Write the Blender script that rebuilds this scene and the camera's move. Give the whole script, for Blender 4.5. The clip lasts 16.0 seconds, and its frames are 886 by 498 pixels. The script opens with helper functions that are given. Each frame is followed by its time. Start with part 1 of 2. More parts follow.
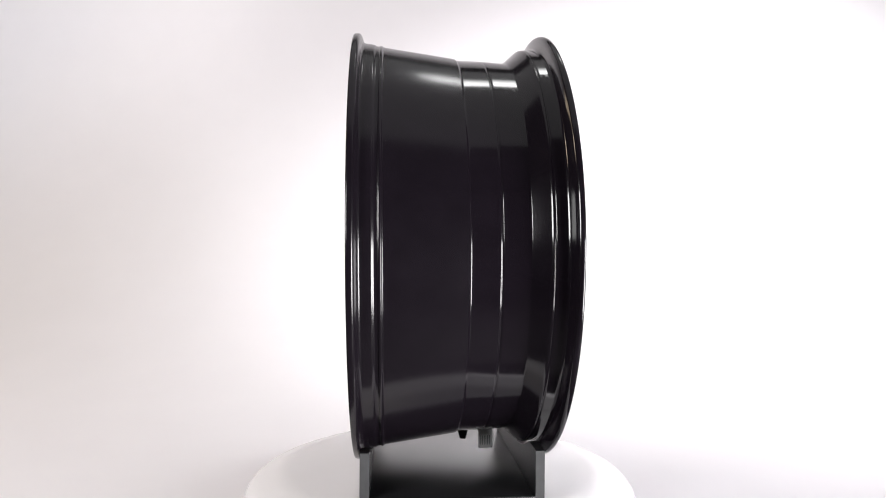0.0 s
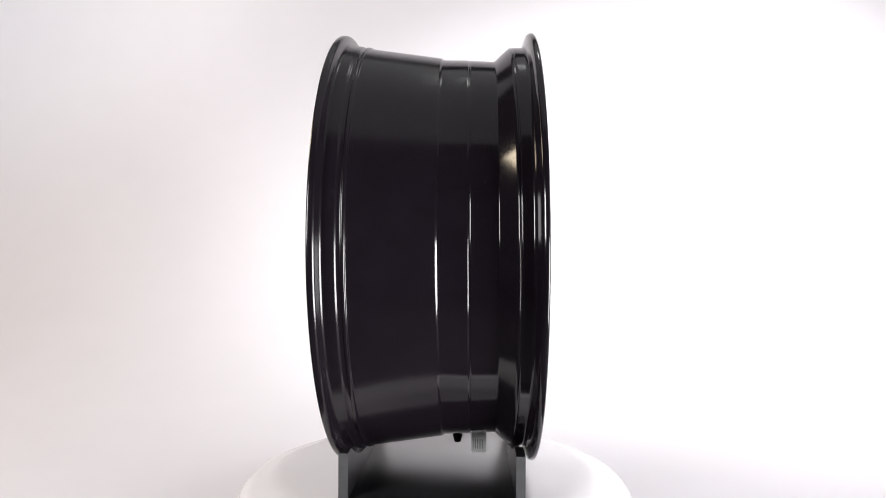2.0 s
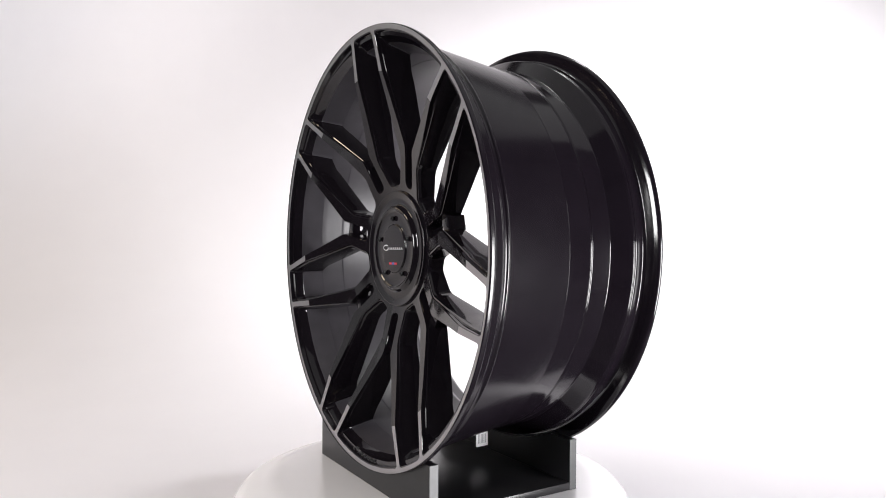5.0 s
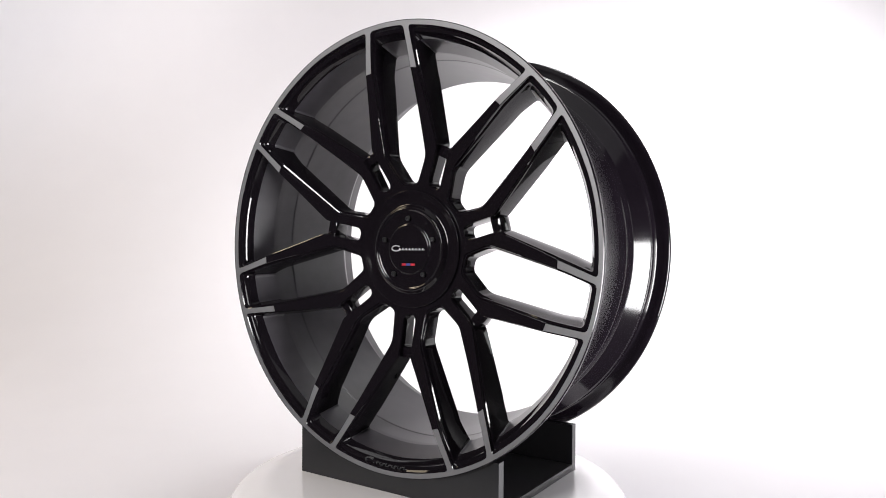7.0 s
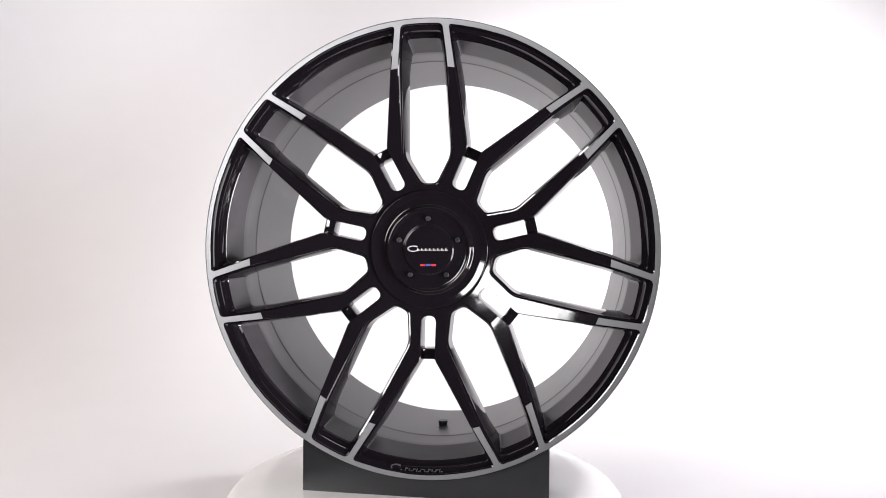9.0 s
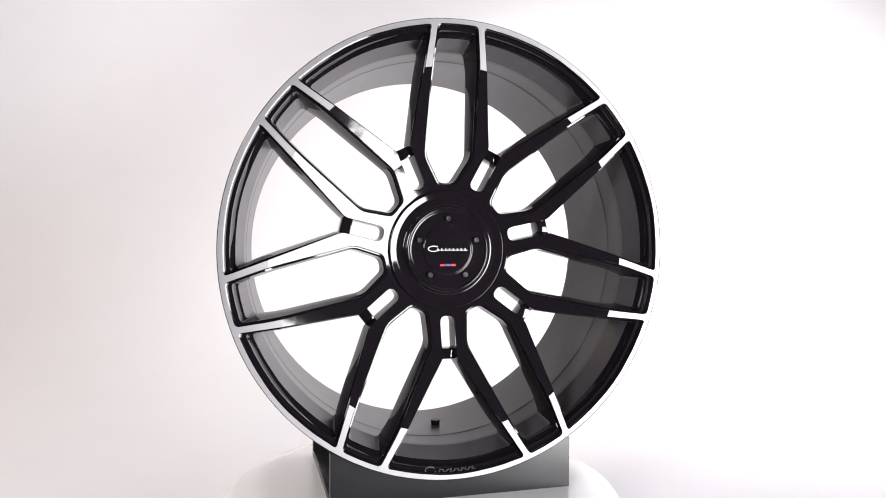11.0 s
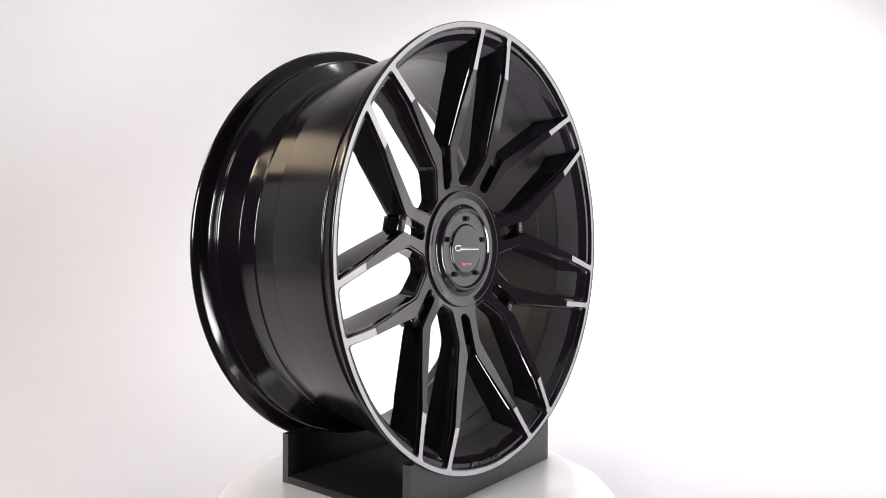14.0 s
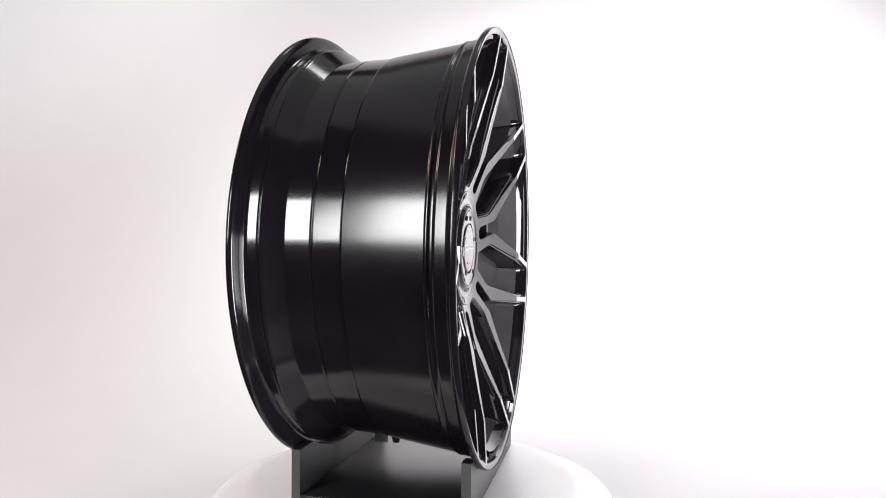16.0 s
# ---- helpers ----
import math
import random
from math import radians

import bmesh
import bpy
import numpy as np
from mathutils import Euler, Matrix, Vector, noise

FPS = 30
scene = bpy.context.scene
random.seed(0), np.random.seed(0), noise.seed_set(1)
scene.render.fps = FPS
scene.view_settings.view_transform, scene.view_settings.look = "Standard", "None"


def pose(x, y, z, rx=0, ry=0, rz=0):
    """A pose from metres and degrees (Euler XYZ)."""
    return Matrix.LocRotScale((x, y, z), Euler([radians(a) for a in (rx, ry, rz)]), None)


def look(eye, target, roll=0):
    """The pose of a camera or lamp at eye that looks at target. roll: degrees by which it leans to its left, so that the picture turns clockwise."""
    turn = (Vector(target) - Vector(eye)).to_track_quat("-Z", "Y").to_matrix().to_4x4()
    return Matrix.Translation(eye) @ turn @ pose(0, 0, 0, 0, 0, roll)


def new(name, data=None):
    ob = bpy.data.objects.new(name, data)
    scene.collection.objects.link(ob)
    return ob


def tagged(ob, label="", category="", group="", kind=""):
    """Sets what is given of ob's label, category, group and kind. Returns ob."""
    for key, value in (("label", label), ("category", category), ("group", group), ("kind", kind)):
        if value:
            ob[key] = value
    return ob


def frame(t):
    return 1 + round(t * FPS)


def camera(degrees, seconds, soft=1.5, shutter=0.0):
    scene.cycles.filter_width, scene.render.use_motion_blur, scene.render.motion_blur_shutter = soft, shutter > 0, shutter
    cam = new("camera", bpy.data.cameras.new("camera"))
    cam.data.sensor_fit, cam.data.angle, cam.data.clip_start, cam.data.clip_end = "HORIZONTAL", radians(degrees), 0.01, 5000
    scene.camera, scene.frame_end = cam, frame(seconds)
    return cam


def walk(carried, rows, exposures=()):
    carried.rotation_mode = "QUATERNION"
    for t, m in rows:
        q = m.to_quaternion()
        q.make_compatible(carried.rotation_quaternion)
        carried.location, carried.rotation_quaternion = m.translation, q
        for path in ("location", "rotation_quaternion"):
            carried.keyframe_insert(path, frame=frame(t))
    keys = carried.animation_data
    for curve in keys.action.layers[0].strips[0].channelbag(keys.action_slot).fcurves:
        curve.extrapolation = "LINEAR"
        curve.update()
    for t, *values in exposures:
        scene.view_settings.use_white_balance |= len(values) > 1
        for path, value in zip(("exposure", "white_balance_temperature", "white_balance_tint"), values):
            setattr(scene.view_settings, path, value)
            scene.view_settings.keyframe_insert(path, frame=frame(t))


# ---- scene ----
# camera: it creeps a few centimetres towards the turntable
TOP = 0.80                      # top of the turntable
HUB = TOP + 0.311               # height of the wheel's centre
cam = camera(64.26, 16.0, soft=1.0)


def eye(t):
    a = (t - 8) / 8
    return pose(0.0, -(0.991 - 0.0279 * a - 0.0015 * a * a), HUB + 0.0060, 90 - 0.357 + 0.055 * a - 0.173 * a * a, -0.374, -1.447 - 0.851 * a + 0.246 * a * a)


walk(cam, [(2.0 * i, eye(2.0 * i)) for i in range(9)])
# seconds and degrees of the turntable: it swings back until 1.3 s, then turns evenly the other way
TURN = ((1.3, -100.5), (2.0, -93.1), (2.6, -86.2), (3.0, -82.0), (3.5, -76.6), (4.0, -70.9), (5.2, -56.5), (6.5, -40.9), (8.0, -22.8), (9.0, -10.5),
        (10.2, 4.3), (11.5, 20.2), (12.5, 32.3), (14.3, 53.7), (15.6, 69.5), (16.0, 74.1))


def turn(t):
    t = t if t > 1.3 else 2.6 - t
    for (a, p), (b, q) in zip(TURN, TURN[1:]):
        if t <= b:
            return p + (q - p) * (t - a) / (b - a)
    return TURN[-1][1]


# ---- light ----
world = bpy.data.worlds.new("studio_dark")
world.use_nodes = True
world.node_tree.nodes["Background"].inputs["Color"].default_value = (0.05, 0.05, 0.055, 1)
world.node_tree.nodes["Background"].inputs["Strength"].default_value = 0.3
scene.world = world


def softbox(name, at, to, w, h, watts, color=(1, 1, 1), spread=180):
    lamp = bpy.data.lights.new(name, "AREA")
    lamp.shape, lamp.size, lamp.size_y, lamp.energy, lamp.color = "RECTANGLE", w, h, watts, color
    lamp.spread = radians(spread)          # below 180: added beam limit, keeps the lamp out of the wheel's reflections
    ob = new(name, lamp)
    ob.matrix_world = look(at, to)
    return ob


MID = (0.0, 0.0, HUB)
softbox("softbox_light", (-1.27, -1.48, HUB + 0.45), MID, 0.50, 0.70, 33)
softbox("softbox_light", (1.506, -1.12, HUB - 0.40), MID, 0.84, 1.00, 78, (1.0, 0.985, 1.0))
softbox("overhead_light", (0.45, 0.0, 2.95), (0.45, 0.0, 0.0), 3.2, 2.4, 7.5)
softbox("warm_ceiling_light", (-1.84, -0.05, HUB + 1.15), MID, 0.50, 0.30, 8.0, (1.0, 0.84, 0.62))
softbox("warm_ceiling_light", (-1.70, 0.75, HUB + 1.10), MID, 0.80, 0.35, 2.2, (1.0, 0.80, 0.56))
softbox("side_panel_light", (2.75, 0.9, HUB - 0.05), (0.8, 1.0, TOP), 1.2, 1.7, 15)
softbox("side_panel_light", (-2.75, 1.0, HUB + 0.3), (-0.6, 1.5, HUB + 0.3), 1.2, 1.7, 2.5)
softbox("backdrop_light", (1.0, 0.75, 2.95), (0.9, 1.25, 0.8), 1.6, 0.35, 24, spread=84)
softbox("backdrop_light", (-1.6, 0.95, 2.9), (-1.7, 1.9, 1.4), 1.8, 0.35, 4, spread=90)


# ---- materials ----
def material(name, color, rough=0.5, metal=0.0, coat=0.0, grain=0.0, scale=60.0, bump=0.0, rough_var=0.0, spec=0.5, aniso=0.0):
    m = bpy.data.materials.new(name)
    m.use_nodes = True
    nt = m.node_tree
    p = nt.nodes["Principled BSDF"]
    p.inputs["Base Color"].default_value = (*color, 1)
    p.inputs["Roughness"].default_value = rough
    p.inputs["Metallic"].default_value = metal
    p.inputs["Coat Weight"].default_value = coat
    p.inputs["Coat Roughness"].default_value = 0.03
    p.inputs["Specular IOR Level"].default_value = spec
    p.inputs["Anisotropic"].default_value = aniso
    tc = nt.nodes.new("ShaderNodeTexCoord")
    fine = nt.nodes.new("ShaderNodeTexNoise")
    fine.inputs["Scale"].default_value, fine.inputs["Detail"].default_value = scale, 6
    broad = nt.nodes.new("ShaderNodeTexNoise")
    broad.inputs["Scale"].default_value, broad.inputs["Detail"].default_value = scale * 0.06, 3
    both = nt.nodes.new("ShaderNodeMath")
    both.operation = "ADD"
    for n in (fine, broad):
        nt.links.new(tc.outputs["Object"], n.inputs["Vector"])
    nt.links.new(fine.outputs["Fac"], both.inputs[0])
    nt.links.new(broad.outputs["Fac"], both.inputs[1])
    if grain:
        mr = nt.nodes.new("ShaderNodeMapRange")
        mr.inputs["From Min"].default_value, mr.inputs["From Max"].default_value = 0.6, 1.4
        mr.inputs["To Min"].default_value, mr.inputs["To Max"].default_value = 1 - grain, 1 + grain
        nt.links.new(both.outputs[0], mr.inputs["Value"])
        mul = nt.nodes.new("ShaderNodeVectorMath")
        mul.operation = "SCALE"
        mul.inputs[0].default_value = color
        nt.links.new(mr.outputs["Result"], mul.inputs["Scale"])
        nt.links.new(mul.outputs["Vector"], p.inputs["Base Color"])
    if rough_var:
        rr = nt.nodes.new("ShaderNodeMapRange")
        rr.inputs["From Min"].default_value, rr.inputs["From Max"].default_value = 0.6, 1.4
        rr.inputs["To Min"].default_value, rr.inputs["To Max"].default_value = rough - rough_var, rough + rough_var
        nt.links.new(both.outputs[0], rr.inputs["Value"])
        nt.links.new(rr.outputs["Result"], p.inputs["Roughness"])
    if bump:
        b = nt.nodes.new("ShaderNodeBump")
        b.inputs["Strength"].default_value, b.inputs["Distance"].default_value = bump, 0.001
        nt.links.new(fine.outputs["Fac"], b.inputs["Height"])
        nt.links.new(b.outputs["Normal"], p.inputs["Normal"])
    return m


GLOSS = material("gloss_black_paint", (0.0074, 0.0058, 0.0078), 0.05, grain=0.15, scale=40, rough_var=0.012)
BARREL = material("satin_black_paint", (0.0068, 0.0050, 0.0074), 0.185, grain=0.2, scale=30, rough_var=0.015)
WELLM = material("rear_barrel_paint", (0.0068, 0.0050, 0.0074), 0.115, grain=0.2, scale=30, rough_var=0.012)
INNER = material("inner_black_paint", (0.044, 0.040, 0.046), 0.36, grain=0.2, scale=50, rough_var=0.03)
ALU = material("machined_aluminium", (0.43, 0.42, 0.435), 0.34, metal=1.0, grain=0.03, scale=900)
CHROME = material("dark_steel_bolt", (0.06, 0.06, 0.063), 0.38, metal=1.0, grain=0.05)
BADGE = material("silver_print", (0.75, 0.75, 0.77), 0.3, metal=0.3, grain=0.03)
RED = material("red_print", (0.55, 0.03, 0.05), 0.3, grain=0.05)
BLUE = material("blue_print", (0.07, 0.09, 0.35), 0.3, grain=0.05)
ACRYLIC = material("black_acrylic", (0.014, 0.0135, 0.015), 0.32, grain=0.15, scale=60)
EDGE = material("sawn_edge_lit_script", (0.05, 0.05, 0.052), 0.45, grain=0.2, scale=80)
DISC = material("white_gloss_disc", (0.78, 0.755, 0.775), 0.24, grain=0.015, scale=20)
PAPER = material("white_backdrop", (0.80, 0.77, 0.80), 0.85, grain=0.015, scale=8, bump=0.03, spec=0.2)
DARK = material("dark_studio_wall", (0.014, 0.014, 0.015), 0.8, grain=0.2, scale=12, bump=0.1)
FLOORM = material("dark_studio_floor", (0.03, 0.029, 0.028), 0.6, grain=0.25, scale=20, bump=0.1)
LABEL = material("clear_label", (0.80, 0.79, 0.80), 0.45, grain=0.05)
INK = material("label_ink", (0.25, 0.25, 0.26), 0.5)
RUBBER = material("black_rubber", (0.012, 0.012, 0.012), 0.5, grain=0.2)


# ---- mesh helpers ----
def part(name, bm, mat, parent=None, label="", sharp=35):
    me = bpy.data.meshes.new(name)
    bmesh.ops.remove_doubles(bm, verts=bm.verts[:], dist=1e-6)
    for f in bm.faces:
        f.smooth = True
    lim = radians(sharp)
    for e in bm.edges:
        if len(e.link_faces) == 2 and e.calc_face_angle(0) > lim:
            e.smooth = False
    bm.to_mesh(me)
    bm.free()
    me.materials.append(mat)
    ob = new(name, me)
    ob.parent = parent
    if label:
        ob["label"] = label
    return ob


def thing(name, label, category, at=(0, 0, 0)):
    ob = new(name)
    ob.location = at
    return tagged(ob, label, category)


def box(bm, lo, hi, bevel=0.0):
    r = bmesh.ops.create_cube(bm, size=1.0)
    c = [(a + b) / 2 for a, b in zip(lo, hi)]
    s = [b - a for a, b in zip(lo, hi)]
    for v in r["verts"]:
        v.co = Vector([c[i] + v.co[i] * s[i] for i in range(3)])
    if bevel:
        es = list({e for v in r["verts"] for e in v.link_edges})
        bmesh.ops.bevel(bm, geom=es, offset=bevel, segments=2, profile=0.5, affect="EDGES")
    return bm


def lathe(profile, steps=160, close=True, center=(0, 0)):
    """Revolve (d, r) rows about the wheel's axle; d is towards the front."""
    bm = bmesh.new()
    rings = []
    for d, r in profile:
        rings.append([bm.verts.new((center[0] + r * math.cos(2 * math.pi * i / steps), -d, center[1] + r * math.sin(2 * math.pi * i / steps))) for i in range(steps)])
    n = len(rings)
    for k in range(n if close else n - 1):
        a, b = rings[k], rings[(k + 1) % n]
        for i in range(steps):
            j = (i + 1) % steps
            bm.faces.new((a[i], a[j], b[j], b[i]))
    bmesh.ops.recalc_face_normals(bm, faces=bm.faces[:])
    return bm


def rounded(profile, radius, n=3):
    """Round the corners of a closed (d, r) outline."""
    out = []
    m = len(profile)
    for i in range(m):
        p, a, b = Vector(profile[i]), Vector(profile[i - 1]), Vector(profile[(i + 1) % m])
        da, db = a - p, b - p
        k = min(radius, da.length * 0.4, db.length * 0.4)
        pa, pb = p + da.normalized() * k, p + db.normalized() * k
        for s in range(n + 1):
            u = s / n
            out.append(tuple(pa * (1 - u) ** 2 + p * 2 * u * (1 - u) + pb * u * u))
    return out


# ---- studio ----
def studio():
    """White sweep on a table, inside a dark room."""
    bm = bmesh.new()
    rows = [(-0.05, TOP - 0.045), (0.15, TOP - 0.045)]
    for i in range(1, 25):
        a = i / 24 * math.pi / 2
        rows.append((0.15 + 1.65 * math.sin(a), TOP - 0.045 + 1.5 * (1 - math.cos(a))))
    rows.append((1.8, 3.1))
    xs = [-3.0 + 6.0 * i / 24 for i in range(25)]
    grid = [[bm.verts.new((x, y, z)) for x in xs] for y, z in rows]
    for a, b in zip(grid, grid[1:]):
        for i in range(24):
            bm.faces.new((a[i], a[i + 1], b[i + 1], b[i]))
    ob = part("backdrop", bm, PAPER)
    mod = ob.modifiers.new("thick", "SOLIDIFY")
    mod.thickness, mod.offset, mod.use_rim = 0.004, -1, False
    tagged(ob, "seamless white paper studio backdrop sweeping up behind the turntable", "backdrop", kind="structure")
    tb = bmesh.new()
    box(tb, (-3.0, -0.30, TOP - 0.10), (3.0, 0.30, TOP - 0.0515))
    tagged(part("table_top", tb, DARK), "long dark table top under the paper sweep", "table", kind="structure")
    for name, lo, hi, mat in (("floor", (-3.2, -3.4, -0.1), (3.2, 2.2, 0.0), FLOORM),
                              ("ceiling", (-3.2, -3.4, 3.2), (3.2, 2.2, 3.3), DARK),
                              ("wall_north", (-3.2, 2.1, 0.0), (3.2, 2.2, 3.2), DARK),
                              ("wall_south", (-3.2, -3.5, 0.0), (3.2, -3.4, 3.2), DARK),
                              ("wall_west", (-3.3, -3.4, 0.0), (-3.2, 2.2, 3.2), DARK),
                              ("wall_east", (3.2, -3.4, 0.0), (3.3, 2.2, 3.2), DARK)):
        b = bmesh.new()
        box(b, lo, hi)
        tagged(part(name, b, mat), "plain dark painted studio " + name.split("_")[0], name.split("_")[0], kind="structure")


studio()


# ---- turntable ----
def turntable():
    base = thing("turntable", "round white glossy display turntable on the paper sweep", "turntable", (0, 0, TOP))
    c = (0.004, -0.004)
    # flat top, sloping shoulder, short upright rim
    pr = rounded([(0.0, 0.222), (0.0, 0.0005), (-0.030, 0.0005), (-0.044, 0.250), (-0.044, 0.272), (-0.027, 0.272), (-0.014, 0.260)], 0.012, 5)
    bm = bmesh.new()
    n = 128
    rings = [[bm.verts.new((c[0] + r * math.cos(2 * math.pi * i / n), -c[1] + r * math.sin(2 * math.pi * i / n), z)) for i in range(n)] for z, r in pr]
    for k in range(len(rings)):
        a, b = rings[k], rings[(k + 1) % len(rings)]
        for i in range(n):
            bm.faces.new((a[i], a[(i + 1) % n], b[(i + 1) % n], b[i]))
    bmesh.ops.recalc_face_normals(bm, faces=bm.faces[:])
    part("disc", bm, DISC, base)
    bm = bmesh.new()
    bmesh.ops.create_cone(bm, cap_ends=True, segments=64, radius1=0.17, radius2=0.17, depth=0.012, matrix=Matrix.Translation((0, 0, -0.0365)))
    part("foot", bm, DISC, base)
    return base


TABLE = turntable()

# ---- cradle ----
CU, CV, TILT = 0.0183, -0.0024, 0.49          # the wheel's centre beside the axis; it leans a little to the front
C0, C1 = -0.137, 0.176          # ends of the cradle
PLATES = ((0.0925, 0.1040), (-0.1187, -0.1077))


def cradle():
    base = thing("wheel_cradle", "black acrylic open trough cradle holding the wheel upright on the turntable", "stand", (0, 0, TOP))

    def plate(d0, d1, top, cut):
        """An upright plate with a round bite for the barrel."""
        bm = bmesh.new()
        half = math.sqrt(max(0.0, cut * cut - (0.311 - top) ** 2))
        line = [(C0, 0.0), (C1, 0.0), (C1, top)]
        for i in range(25):
            x = half - 2 * half * i / 24
            line.append((CU + x, 0.311 - math.sqrt(max(0, cut * cut - x * x))))
        line.append((C0, top))
        vs = [[bm.verts.new((x, -d, z)) for x, z in line] for d in (d0, d1)]
        n = len(line)
        for i in range(n):
            j = (i + 1) % n
            bm.faces.new((vs[0][i], vs[0][j], vs[1][j], vs[1][i]))
        bmesh.ops.triangle_fill(bm, use_beauty=True, edges=[e for e in bm.edges if e.verts[0] in vs[0] and e.verts[1] in vs[0]])
        bmesh.ops.triangle_fill(bm, use_beauty=True, edges=[e for e in bm.edges if e.verts[0] in vs[1] and e.verts[1] in vs[1]])
        bmesh.ops.recalc_face_normals(bm, faces=bm.faces[:])
        return bm
    for d0, d1, cut in ((*PLATES[0], 0.2800), (*PLATES[1], 0.2715)):
        ob = part("side_plate", plate(d0, d1, 0.065, cut), ACRYLIC, base)
        ob.data.materials.append(EDGE)
        for f in ob.data.polygons:
            f.material_index = 1 if abs(f.normal.x) > 0.9 else 0
    bm = bmesh.new()
    box(bm, (C0, -0.0924, 0.0), (C1, 0.1076, 0.010), 0.001)
    part("floor_plate", bm, ACRYLIC, base)
    return base


CRADLE = cradle()


# ---- wheel ----
LIP_IN, LIP_OUT = 0.2800, 0.2853
TIP_END, HUB_END = 0.2295, 0.1245
SEC = math.pi / 7


def front(r):
    """How far forward the face stands at the radius r."""
    rows = ((0.0, 0.0590), (0.074, 0.0595), (0.090, 0.0632), (0.1245, 0.0718), (0.150, 0.0788), (0.190, 0.0904), (0.2295, 0.1022), (0.29, 0.1119), (0.4, 0.1119))
    for (a, p), (b, q) in zip(rows, rows[1:]):
        if r <= b:
            return p + (q - p) * (r - a) / (b - a)
    return 0.1119


def back(r):
    return min(0.062, 0.041 + 0.150 * (max(r, 0.075) - 0.09))


def smooth_loop(pts, radii, n=5, step=0.006):
    """A closed outline with rounded corners; the same number of points for the same input sizes."""
    out, m = [], len(pts)
    ends = []
    for i in range(m):
        p, a, b = Vector(pts[i]), Vector(pts[i - 1]), Vector(pts[(i + 1) % m])
        da, db = a - p, b - p
        k = min(radii[i], da.length * 0.48, db.length * 0.48)
        ends.append((p + da.normalized() * k, p, p + db.normalized() * k))
    for i in range(m):
        pa, p, pb = ends[i]
        for s in range(n + 1):
            u = s / n
            out.append(pa * (1 - u) ** 2 + p * 2 * u * (1 - u) + pb * u * u)
        q = ends[(i + 1) % m][0]
        for s in range(1, 14):
            out.append(pb.lerp(q, s / 14))
    return out


def polar(r, deg):
    """A point at the radius r, deg away from the middle of a pair of spokes."""
    return (r * math.sin(radians(deg)), r * math.cos(radians(deg)))


def mirror_b(p):
    """Mirror a point in the middle line of the wide window."""
    a, r = math.atan2(p[0], p[1]), math.hypot(*p)
    a = 2 * SEC - a
    return (r * math.sin(a), r * math.cos(a))


def window_a(level):
    rim = (LIP_IN, 0.266, 0.2565)[level]
    side = ((0.0262, 0.0215, 0.0205), (0.0318, 0.0252, 0.0242), (0.0338, 0.0296, 0.0276), (0.0128, 0.0095, 0.0080))
    s0, s1, s2, s3 = [row[level] for row in side]
    low = (0.0832, 0.0868, 0.0890)[level]
    bend = (0.1195, 0.1215, 0.1220)[level]
    up = math.sqrt(rim * rim - s0 * s0)
    arc = [(s0 * k, math.sqrt(rim * rim - (s0 * k) ** 2)) for k in (0.5, 0.0, -0.5)]
    right = [(s3, low), (s2, bend), (s1, 0.2300), (s0, up)]
    left = [(-x, y) for x, y in reversed(right)]
    pts = right + arc + left
    rad = [0.006, 0.008, 0.02, 0.0055, 0.01, 0.01, 0.01, 0.0055, 0.02, 0.008, 0.006]
    return smooth_loop(pts, rad)


def window_b(level):
    """The wide window with the slot that runs from its point towards the hub."""
    rim = (LIP_IN, 0.266, 0.2565)[level]
    s1 = (0.0398, 0.0450, 0.0462)[level]
    s0 = (0.0335, 0.0400, 0.0412)[level]
    w = (0.0098, 0.0088, 0.0082)[level]
    r0, neck = (0.0865, 0.0875, 0.0885)[level], (0.1405, 0.1430, 0.1445)[level]
    p0 = (s0, math.sqrt(rim * rim - s0 * s0))
    p1 = (s1, 0.2280)
    ax = Vector(polar(1.0, 180 / 7))
    side = Vector((ax.y, -ax.x))
    low, high = tuple(ax * r0 - side * w), tuple(ax * neck - side * w)
    a0 = math.degrees(math.atan2(*p0))
    arc = [polar(rim, a0 + (360 / 7 - 2 * a0) * k) for k in (0.2, 0.4, 0.5, 0.6, 0.8)]
    pts = [low, high, p1, p0] + arc + [mirror_b(p0), mirror_b(p1), mirror_b(high), mirror_b(low)]
    rad = [w * 0.95, 0.004, 0.02, 0.0055] + [0.02] * 5 + [0.0055, 0.02, 0.004, w * 0.95]
    return smooth_loop(pts, rad)


def inside(p, loop):
    x, y, hit = p[0], p[1], False
    for i in range(len(loop)):
        a, b = loop[i - 1], loop[i]
        if (a.y > y) != (b.y > y) and x < (b.x - a.x) * (y - a.y) / (b.y - a.y) + a.x:
            hit = not hit
    return hit


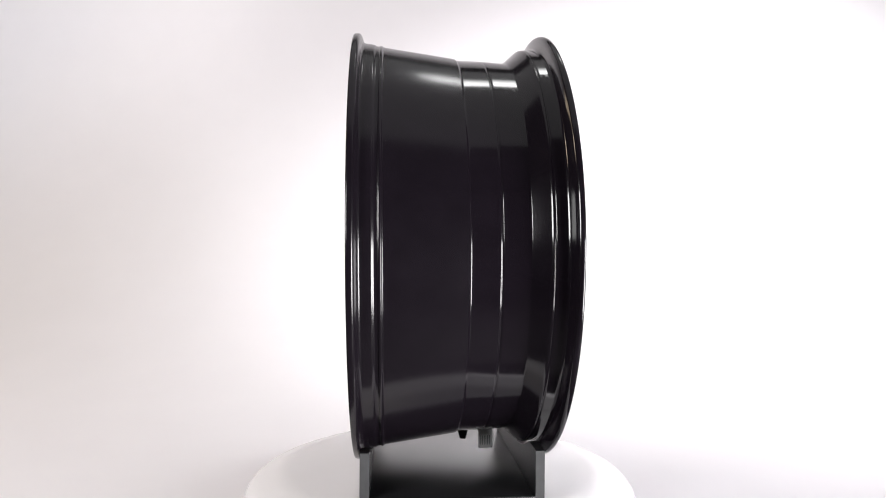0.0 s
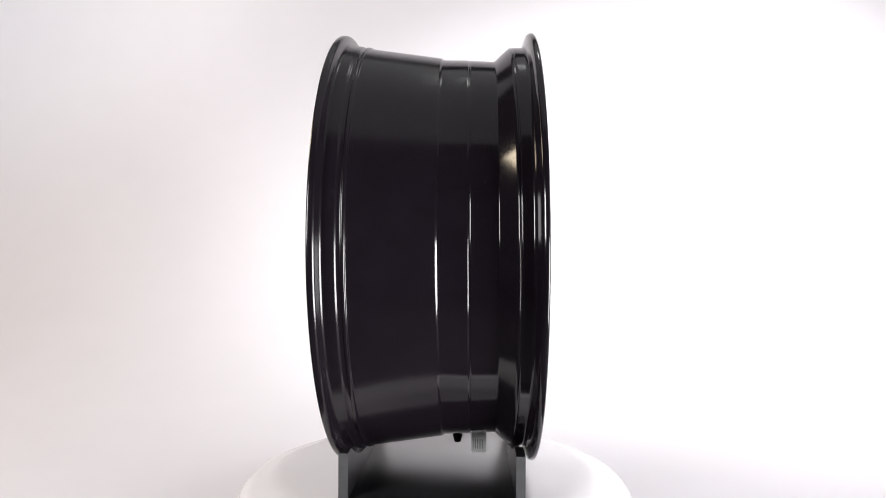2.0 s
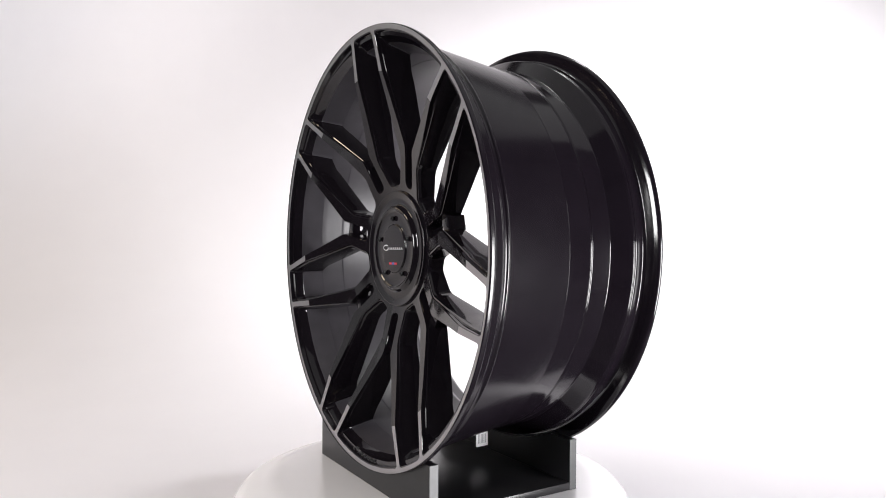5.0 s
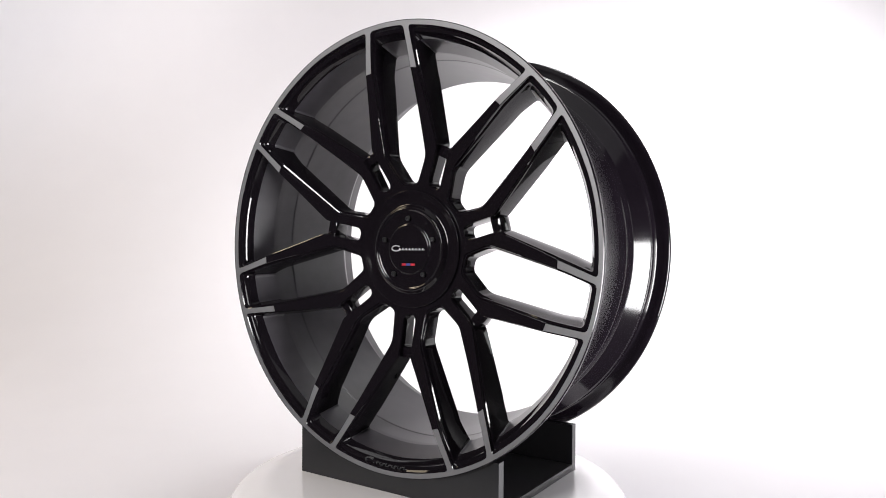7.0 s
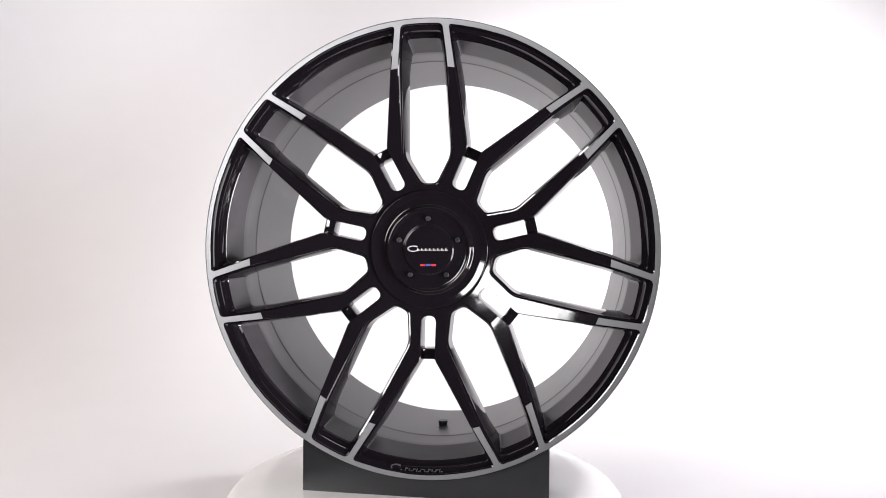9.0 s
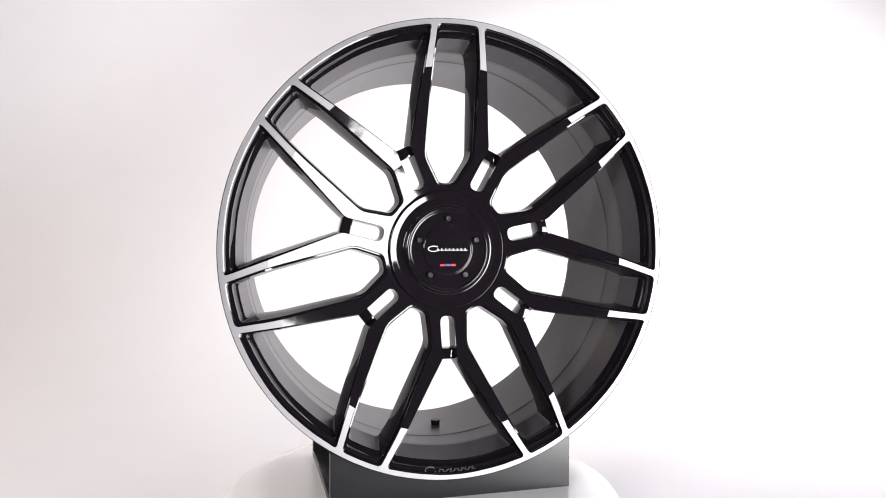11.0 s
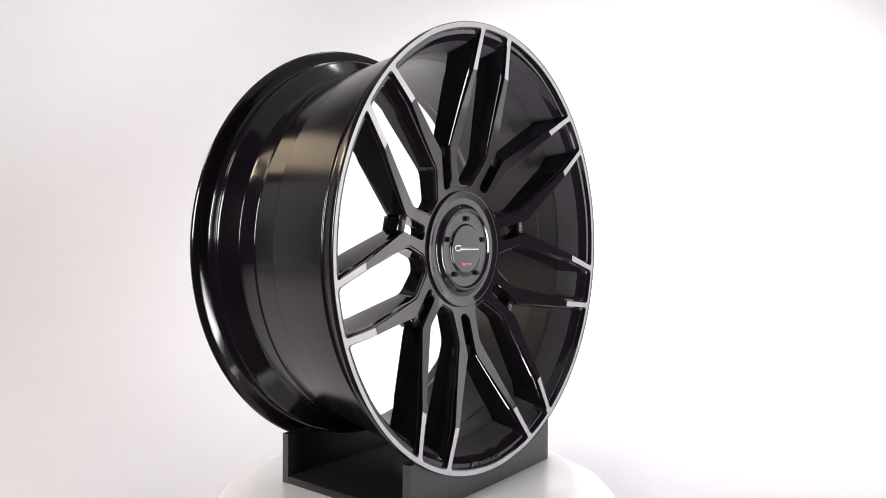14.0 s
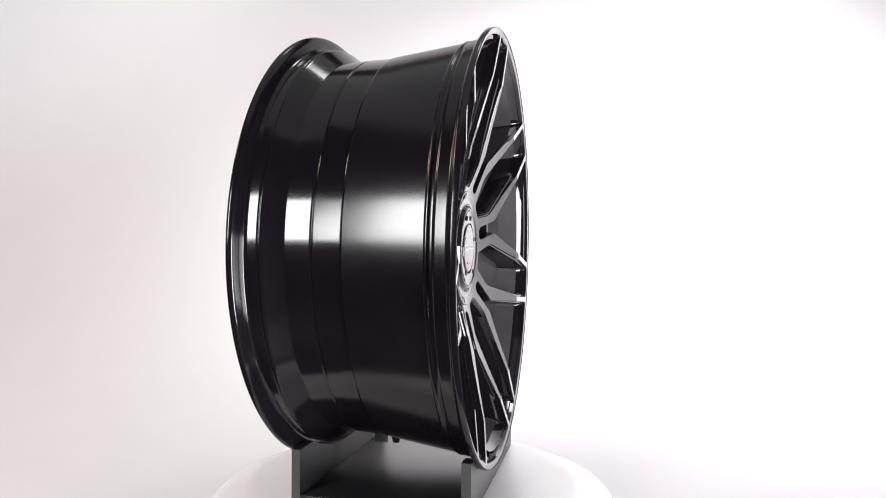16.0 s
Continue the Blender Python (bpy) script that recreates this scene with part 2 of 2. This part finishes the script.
def sector():
    """One fourteenth of the face, from the middle of a pair of spokes to the middle of a slot, as triangles for each region."""
    from mathutils.geometry import delaunay_2d_cdt
    kinds = (window_a, window_b)
    loops = [[k(level) for level in range(3)] for k in kinds]
    verts, edges, lower = [], [], {}
    for three in loops:
        base = len(verts)
        n = len(three[0])
        verts += three[0]
        edges += [(base + i, base + (i + 1) % n) for i in range(n)]
        for i in range(n):
            lower[base + i] = three[2][i]

    def chain(pts):
        base = len(verts)
        verts.extend(Vector(p) for p in pts)
        edges.extend((base + i, base + i + 1) for i in range(len(pts) - 1))
    for r in (0.0500, 0.0740, 0.0800, 0.0870, 0.0950, 0.1060, 0.1170, HUB_END, 0.140, 0.155, 0.172, 0.194, 0.214, TIP_END, 0.25, 0.27, LIP_IN, LIP_OUT):
        chain([polar(r, 180 / 7 * i / 16) for i in range(17)])
    for deg in (0.0, 180 / 7):
        chain([polar(0.05 + (LIP_OUT - 0.05) * i / 40, deg) for i in range(41)])
    vo, _, fo, orig, _, _ = delaunay_2d_cdt(verts, edges, [], 0, 1e-6)
    top = [(v.x, v.y) for v in vo]
    deep = []
    for v, o in zip(vo, orig):
        q = next((lower[k] for k in o if k in lower), None)
        q = q if q is not None else v
        k = min(1.0, 0.2565 / max(q.length, 1e-6))
        deep.append((q.x * k, q.y * k))
    region = {"hub": [], "spoke": [], "tip": [], "lip": []}
    for f in fo:
        c = sum((vo[i] for i in f), Vector((0, 0))) / len(f)
        r, a = c.length, math.atan2(c.x, c.y)
        if a < -1e-6 or a > SEC + 1e-6 or r > LIP_OUT or r < 0.049 or any(inside(c, L[0]) for L in loops):
            continue
        region["hub" if r < HUB_END else "spoke" if r < TIP_END else "tip" if r < LIP_IN - 0.0004 else "lip"].append(tuple(f))
    walls = {"hub": [], "spoke": [], "ring": [], "pocket": []}
    for three in loops:
        n = len(three[0])
        for i in range(n):
            j = (i + 1) % n
            mid = (three[0][i] + three[0][j]) / 2
            a = math.atan2(mid.x, mid.y)
            if not -1e-4 <= a <= SEC + 1e-4:
                continue
            r = mid.length
            key = "hub" if r < HUB_END else "ring" if r > LIP_IN - 0.0025 else "spoke"

            def column(k):
                p0, p1, p2 = (three[q][k] for q in range(3))
                f0 = front(p0.length)
                deep_edge = 0.0045 + 0.0125 * min(1.0, max(0.0, (p0.length - 0.12) / 0.10))
                pb, pc, pd, pe = (p0.lerp(p1, k) for k in (0.10, 0.20, 0.52, 0.62))
                return [(p0.x, p0.y, f0), (pb.x, pb.y, f0 - 0.0006), (pc.x, pc.y, f0 - 0.30 * deep_edge), (pd.x, pd.y, f0 - 0.33 * deep_edge), (pe.x, pe.y, f0 - 0.60 * deep_edge), (p1.x, p1.y, f0 - deep_edge), (p2.x, p2.y, back(p0.length))]
            ci, cj = column(i), column(j)
            if key == "ring":
                walls["ring"].append((ci[:6], cj[:6]))
                walls["pocket"].append((ci[5:], cj[5:]))
            else:
                walls[key].append((ci, cj))
    return top, deep, region, walls


def face_parts(wheel):
    top, deep, region, walls = sector()

    def fill(bm, m, flip, tris=(), quads=(), backs=()):
        cache = {}

        def at(x, y, d):
            key = (round(x, 6), round(y, 6), round(d, 6))
            if key not in cache:
                cache[key] = bm.verts.new(m @ Vector((-x if flip else x, -d, y)))
            return cache[key]

        def add(vs):
            vs = list(dict.fromkeys(vs))
            if len(vs) > 2:
                try:
                    bm.faces.new(vs if not flip else vs[::-1])
                except ValueError:
                    pass
        for f in tris:
            add([at(*top[i], front(math.hypot(*top[i]))) for i in f])
        for f in backs:
            add([at(*deep[i], back(math.hypot(*top[i]))) for i in reversed(f)])
        for a, b in quads:
            for k in range(len(a) - 1):
                add([at(*a[k]), at(*a[k + 1]), at(*b[k + 1]), at(*b[k])])
    turns = [pose(0, 0, 0, 0, 360 / 7 * k, 0) for k in range(7)]
    one = Matrix.Identity(4)
    # joined round the wheel
    for name, mat, tri, quad, bk, label in (("hub", GLOSS, region["hub"], walls["hub"], region["hub"], "gloss black hub with seven rounded slots"),
                                            ("rim_lip", ALU, region["lip"], (), (), "bright machined aluminium rim lip"),
                                            ("rim_wall", GLOSS, (), walls["ring"], (), "gloss black wall inside the rim lip"),
                                            ("rim_pocket", INNER, (), walls["pocket"], (), "dull black pocket behind the rim wall")):
        bm = bmesh.new()
        for m in turns:
            for flip in (False, True):
                fill(bm, m, flip, tri, quad, bk)
        bmesh.ops.remove_doubles(bm, verts=bm.verts[:], dist=2e-5)
        bmesh.ops.recalc_face_normals(bm, faces=bm.faces[:]) if name != "rim_lip" else None
        part(name, bm, mat, wheel, label, sharp=28)
    # recessed bridges across the slots at the forks of the spokes
    bm = bmesh.new()
    box(bm, (-0.0098, -0.0665, 0.1290), (0.0098, -0.0420, 0.1430), 0.0015)
    ob = part("slot_bridge", bm, GLOSS, wheel)
    ob.matrix_basis = pose(0, 0, 0, 0, 180 / 7, 0)
    for k in range(1, 7):
        twin = new("slot_bridge", ob.data)
        twin.parent, twin.matrix_basis = wheel, pose(0, 0, 0, 0, 360 / 7 * (k + 0.5), 0)
    # fourteen spokes and machined tips
    for name, mat, tri, quad, bk, label in (("spoke", GLOSS, region["spoke"], walls["spoke"], region["spoke"] + region["tip"], ""),
                                            ("machined_tip", ALU, region["tip"], (), (), "bright machined aluminium spoke tip")):
        for flip in (False, True):
            bm = bmesh.new()
            fill(bm, one, flip, tri, quad, bk)
            ob = part(name, bm, mat, wheel, label, sharp=28)
            ob.matrix_basis = turns[0]
            for m in turns[1:]:
                twin = new(name, ob.data)
                twin.parent, twin.matrix_basis = wheel, m
                if label:
                    twin["label"] = label


def alloy_wheel():
    # the empty sits on the turntable's axis, so that it turns as one with the table
    base = thing("alloy_wheel", "gloss black alloy car wheel, seven split spokes, machined silver tips", "wheel", (0, 0, TOP))
    return base


WHEEL = alloy_wheel()
SEAT = Matrix.Translation((CU, CV, 0.311)) @ pose(0, 0, 0, TILT, -0.41, 0)


def settle(first):
    """Move all parts made for the wheel since then to its seat in the cradle."""
    for ob in WHEEL.children:
        if ob.name not in first:
            ob.matrix_basis = SEAT @ ob.matrix_basis


face_parts(WHEEL)
OUT = [(0.1121, 0.2852), (0.1108, 0.2862), (0.1058, 0.2862), (0.1034, 0.2842), (0.1010, 0.2758), (0.0985, 0.2738), (0.0862, 0.2722),
       (0.0838, 0.2703), (0.0800, 0.2700), (0.0788, 0.2712), (0.0762, 0.2710), (0.0748, 0.2690), (0.0735, 0.2688), (-0.0172, 0.2560)]
WELL = [(-0.0172, 0.2560), (-0.0196, 0.2540), (-0.0515, 0.2533), (-0.0524, 0.2524), (-0.0540, 0.2524), (-0.0548, 0.2530), (-0.0850, 0.2510),
        (-0.1030, 0.2672), (-0.1054, 0.2686), (-0.1062, 0.2678), (-0.1074, 0.2678), (-0.1082, 0.2686), (-0.1196, 0.2682), (-0.1226, 0.2702),
        (-0.1252, 0.2795), (-0.1276, 0.2848), (-0.1306, 0.2864), (-0.1336, 0.2860), (-0.1350, 0.2838)]
INN = [(-0.1350, 0.2838), (-0.1345, 0.2780), (-0.1305, 0.2690), (-0.1220, 0.2622), (-0.1052, 0.2612), (-0.0855, 0.2455),
       (0.0265, 0.2530), (0.0275, 0.2536), (0.0546, 0.2558), (0.0622, 0.2568)]


def fillet(rows, k=0.0016):
    out = [rows[0]]
    for i in range(1, len(rows) - 1):
        p, a, b = Vector(rows[i]), Vector(rows[i - 1]), Vector(rows[i + 1])
        da, db = a - p, b - p
        la, lb = min(k, da.length * 0.45), min(k, db.length * 0.45)
        pa, pb = p + da.normalized() * la, p + db.normalized() * lb
        # a loop beside each rounded corner keeps the long flanks true
        if da.length > 0.05:
            out.append(tuple(p + da.normalized() * la * 2))
        out += [tuple(pa), tuple(pa * 0.25 + p * 0.5 + pb * 0.25), tuple(pb)]
        if db.length > 0.05:
            out.append(tuple(p + db.normalized() * lb * 2))
    return out + [rows[-1]]


part("barrel", lathe(fillet(OUT, 0.0009), 192, False), BARREL, WHEEL, "satin black outer barrel with a stepped bead seat", sharp=50)
part("drop_well", lathe(fillet(WELL, 0.0009), 192, False), WELLM, WHEEL, "gloss black rear barrel with well, ramp and flange", sharp=50)
part("inner_barrel", lathe(fillet(INN), 192, False), INNER, WHEEL, "dull black inner barrel", sharp=50)


def centre_cap():
    pr = [(0.0620, 0.0780), (0.0692, 0.0774), (0.0694, 0.0762), (0.0671, 0.0680), (0.0668, 0.0590), (0.0716, 0.0550), (0.0723, 0.0528), (0.0702, 0.0500), (0.0696, 0.0330), (0.0715, 0.0322), (0.0716, 0.0300), (0.0716, 0.0002)]
    cap = part("centre_cap", lathe(fillet(pr, 0.0012), 96, False), GLOSS, WHEEL, "gloss black bolted centre cap", sharp=50)
    cap.location.y = 0.006
    for i in range(5):
        a = radians(90 + 72 * i)
        c = (0.0405 * math.cos(a), 0.0405 * math.sin(a))
        bolt = lathe([(0.0715, 0.0034), (0.0735, 0.0034), (0.0740, 0.0029), (0.0740, 0.0018), (0.0725, 0.0016), (0.0725, 0.0001)], 20, False, c)
        part("cap_bolt", bolt, CHROME, cap, "small recessed socket bolt")
    # script badge as plain shapes: a swash ring and a row of small bars
    bm = bmesh.new()
    n = 28
    ring = []
    for k, (rx, rz) in enumerate(((0.0078, 0.0040), (0.0066, 0.0029))):
        ring.append([bm.verts.new((-0.0195 + rx * math.cos(2 * math.pi * i / n), -0.0722, 0.0012 + rz * math.sin(2 * math.pi * i / n))) for i in range(3, n)])
    for i in range(n - 4):
        bm.faces.new((ring[0][i], ring[0][i + 1], ring[1][i + 1], ring[1][i]))
    for i in range(8):
        x = -0.0150 + i * 0.0053
        box(bm, (x, -0.0723, -0.0012), (x + 0.0040, -0.0713, -0.0004))
        box(bm, (x + 0.0006, -0.0723, -0.0004), (x + 0.0017, -0.0713, 0.0017))
    part("badge", bm, BADGE, cap, "silver script badge")
    for i, m in enumerate((RED, BLUE, RED)):
        bm = bmesh.new()
        x = -0.0105 + i * 0.0072
        box(bm, (x, -0.0722, -0.0215), (x + 0.0064, -0.0712, -0.0187))
        part("stripe", bm, m, cap)


centre_cap()


def small_parts():
    # valve below the barrel, label that hangs from it
    bm = bmesh.new()
    bmesh.ops.create_cone(bm, cap_ends=True, segments=20, radius1=0.0095, radius2=0.0045, depth=0.020, matrix=Matrix.Translation((-0.002, 0.035, -0.2635)) @ Matrix.Rotation(math.pi, 4, "X"))
    part("valve", bm, RUBBER, WHEEL, "black rubber valve base")
    bm = bmesh.new()
    box(bm, (0.0196, 0.0545, -0.2815), (0.0211, 0.0745, -0.2475), 0.0003)
    lab = part("label", bm, LABEL, WHEEL, "small clear printed label under the barrel")
    bm = bmesh.new()
    for i in range(6):
        box(bm, (0.0210, 0.0575 + i * 0.0024, -0.277), (0.0214, 0.0584 + i * 0.0024, -0.264))
    part("barcode", bm, INK, lab)
    bm = bmesh.new()
    bmesh.ops.create_cone(bm, cap_ends=True, segments=24, radius1=0.0066, radius2=0.0056, depth=0.009, matrix=Matrix.Translation((0.006, 0.018, -0.2480)) @ Matrix.Rotation(math.pi, 4, "X"))
    part("valve_stem", bm, RUBBER, WHEEL, "short black rubber valve stem inside the barrel")
    # raised script on the rim wall as plain shapes: a looped swash, then slanted strokes
    bm = bmesh.new()

    def raised(a, r, half, high, lean):
        q = bmesh.new()
        box(q, (-half, -0.0010, -high), (half, 0.0030, high), 0.0003)
        m = Matrix.Translation((r * math.cos(a), -0.1058, r * math.sin(a))) @ pose(0, 0, 0, 0, -math.degrees(a) - 90 + lean, 0)
        for v in q.verts:
            v.co = m @ v.co
        tmp = bpy.data.meshes.new("tmp")
        q.to_mesh(tmp)
        q.free()
        bm.from_mesh(tmp)
        bpy.data.meshes.remove(tmp)
    for k in range(14):
        u = 2 * math.pi * (k + 2) / 18
        raised(radians(-97.0 + 1.5 * math.cos(u)), 0.2752 + 0.0034 * math.sin(u), 0.0013, 0.0005, math.degrees(u) + 90)
    for k in range(10):
        a = radians(-94.6 + k * 1.0)
        raised(a, 0.2754, 0.0005, 0.0016 if k % 3 else 0.0022, 18)
        raised(a + radians(0.5), 0.2767 if k % 2 else 0.2742, 0.0013, 0.0004, 0)
    # the script is black; this lighter grey paints in the light on its edges
    part("raised_script", bm, EDGE, WHEEL, "raised cast script on the rim wall")


small_parts()
settle(())


def motions():
    times = [0.0, 0.6, 1.1, 1.2, 1.2667, 1.3, 1.3333, 1.4, 1.5] + [t for t, _ in TURN[1:]]
    rows = [(t, pose(0, 0, TOP, 0, 0, turn(t))) for t in times]
    for ob in (TABLE, CRADLE, WHEEL):
        walk(ob, rows)


motions()
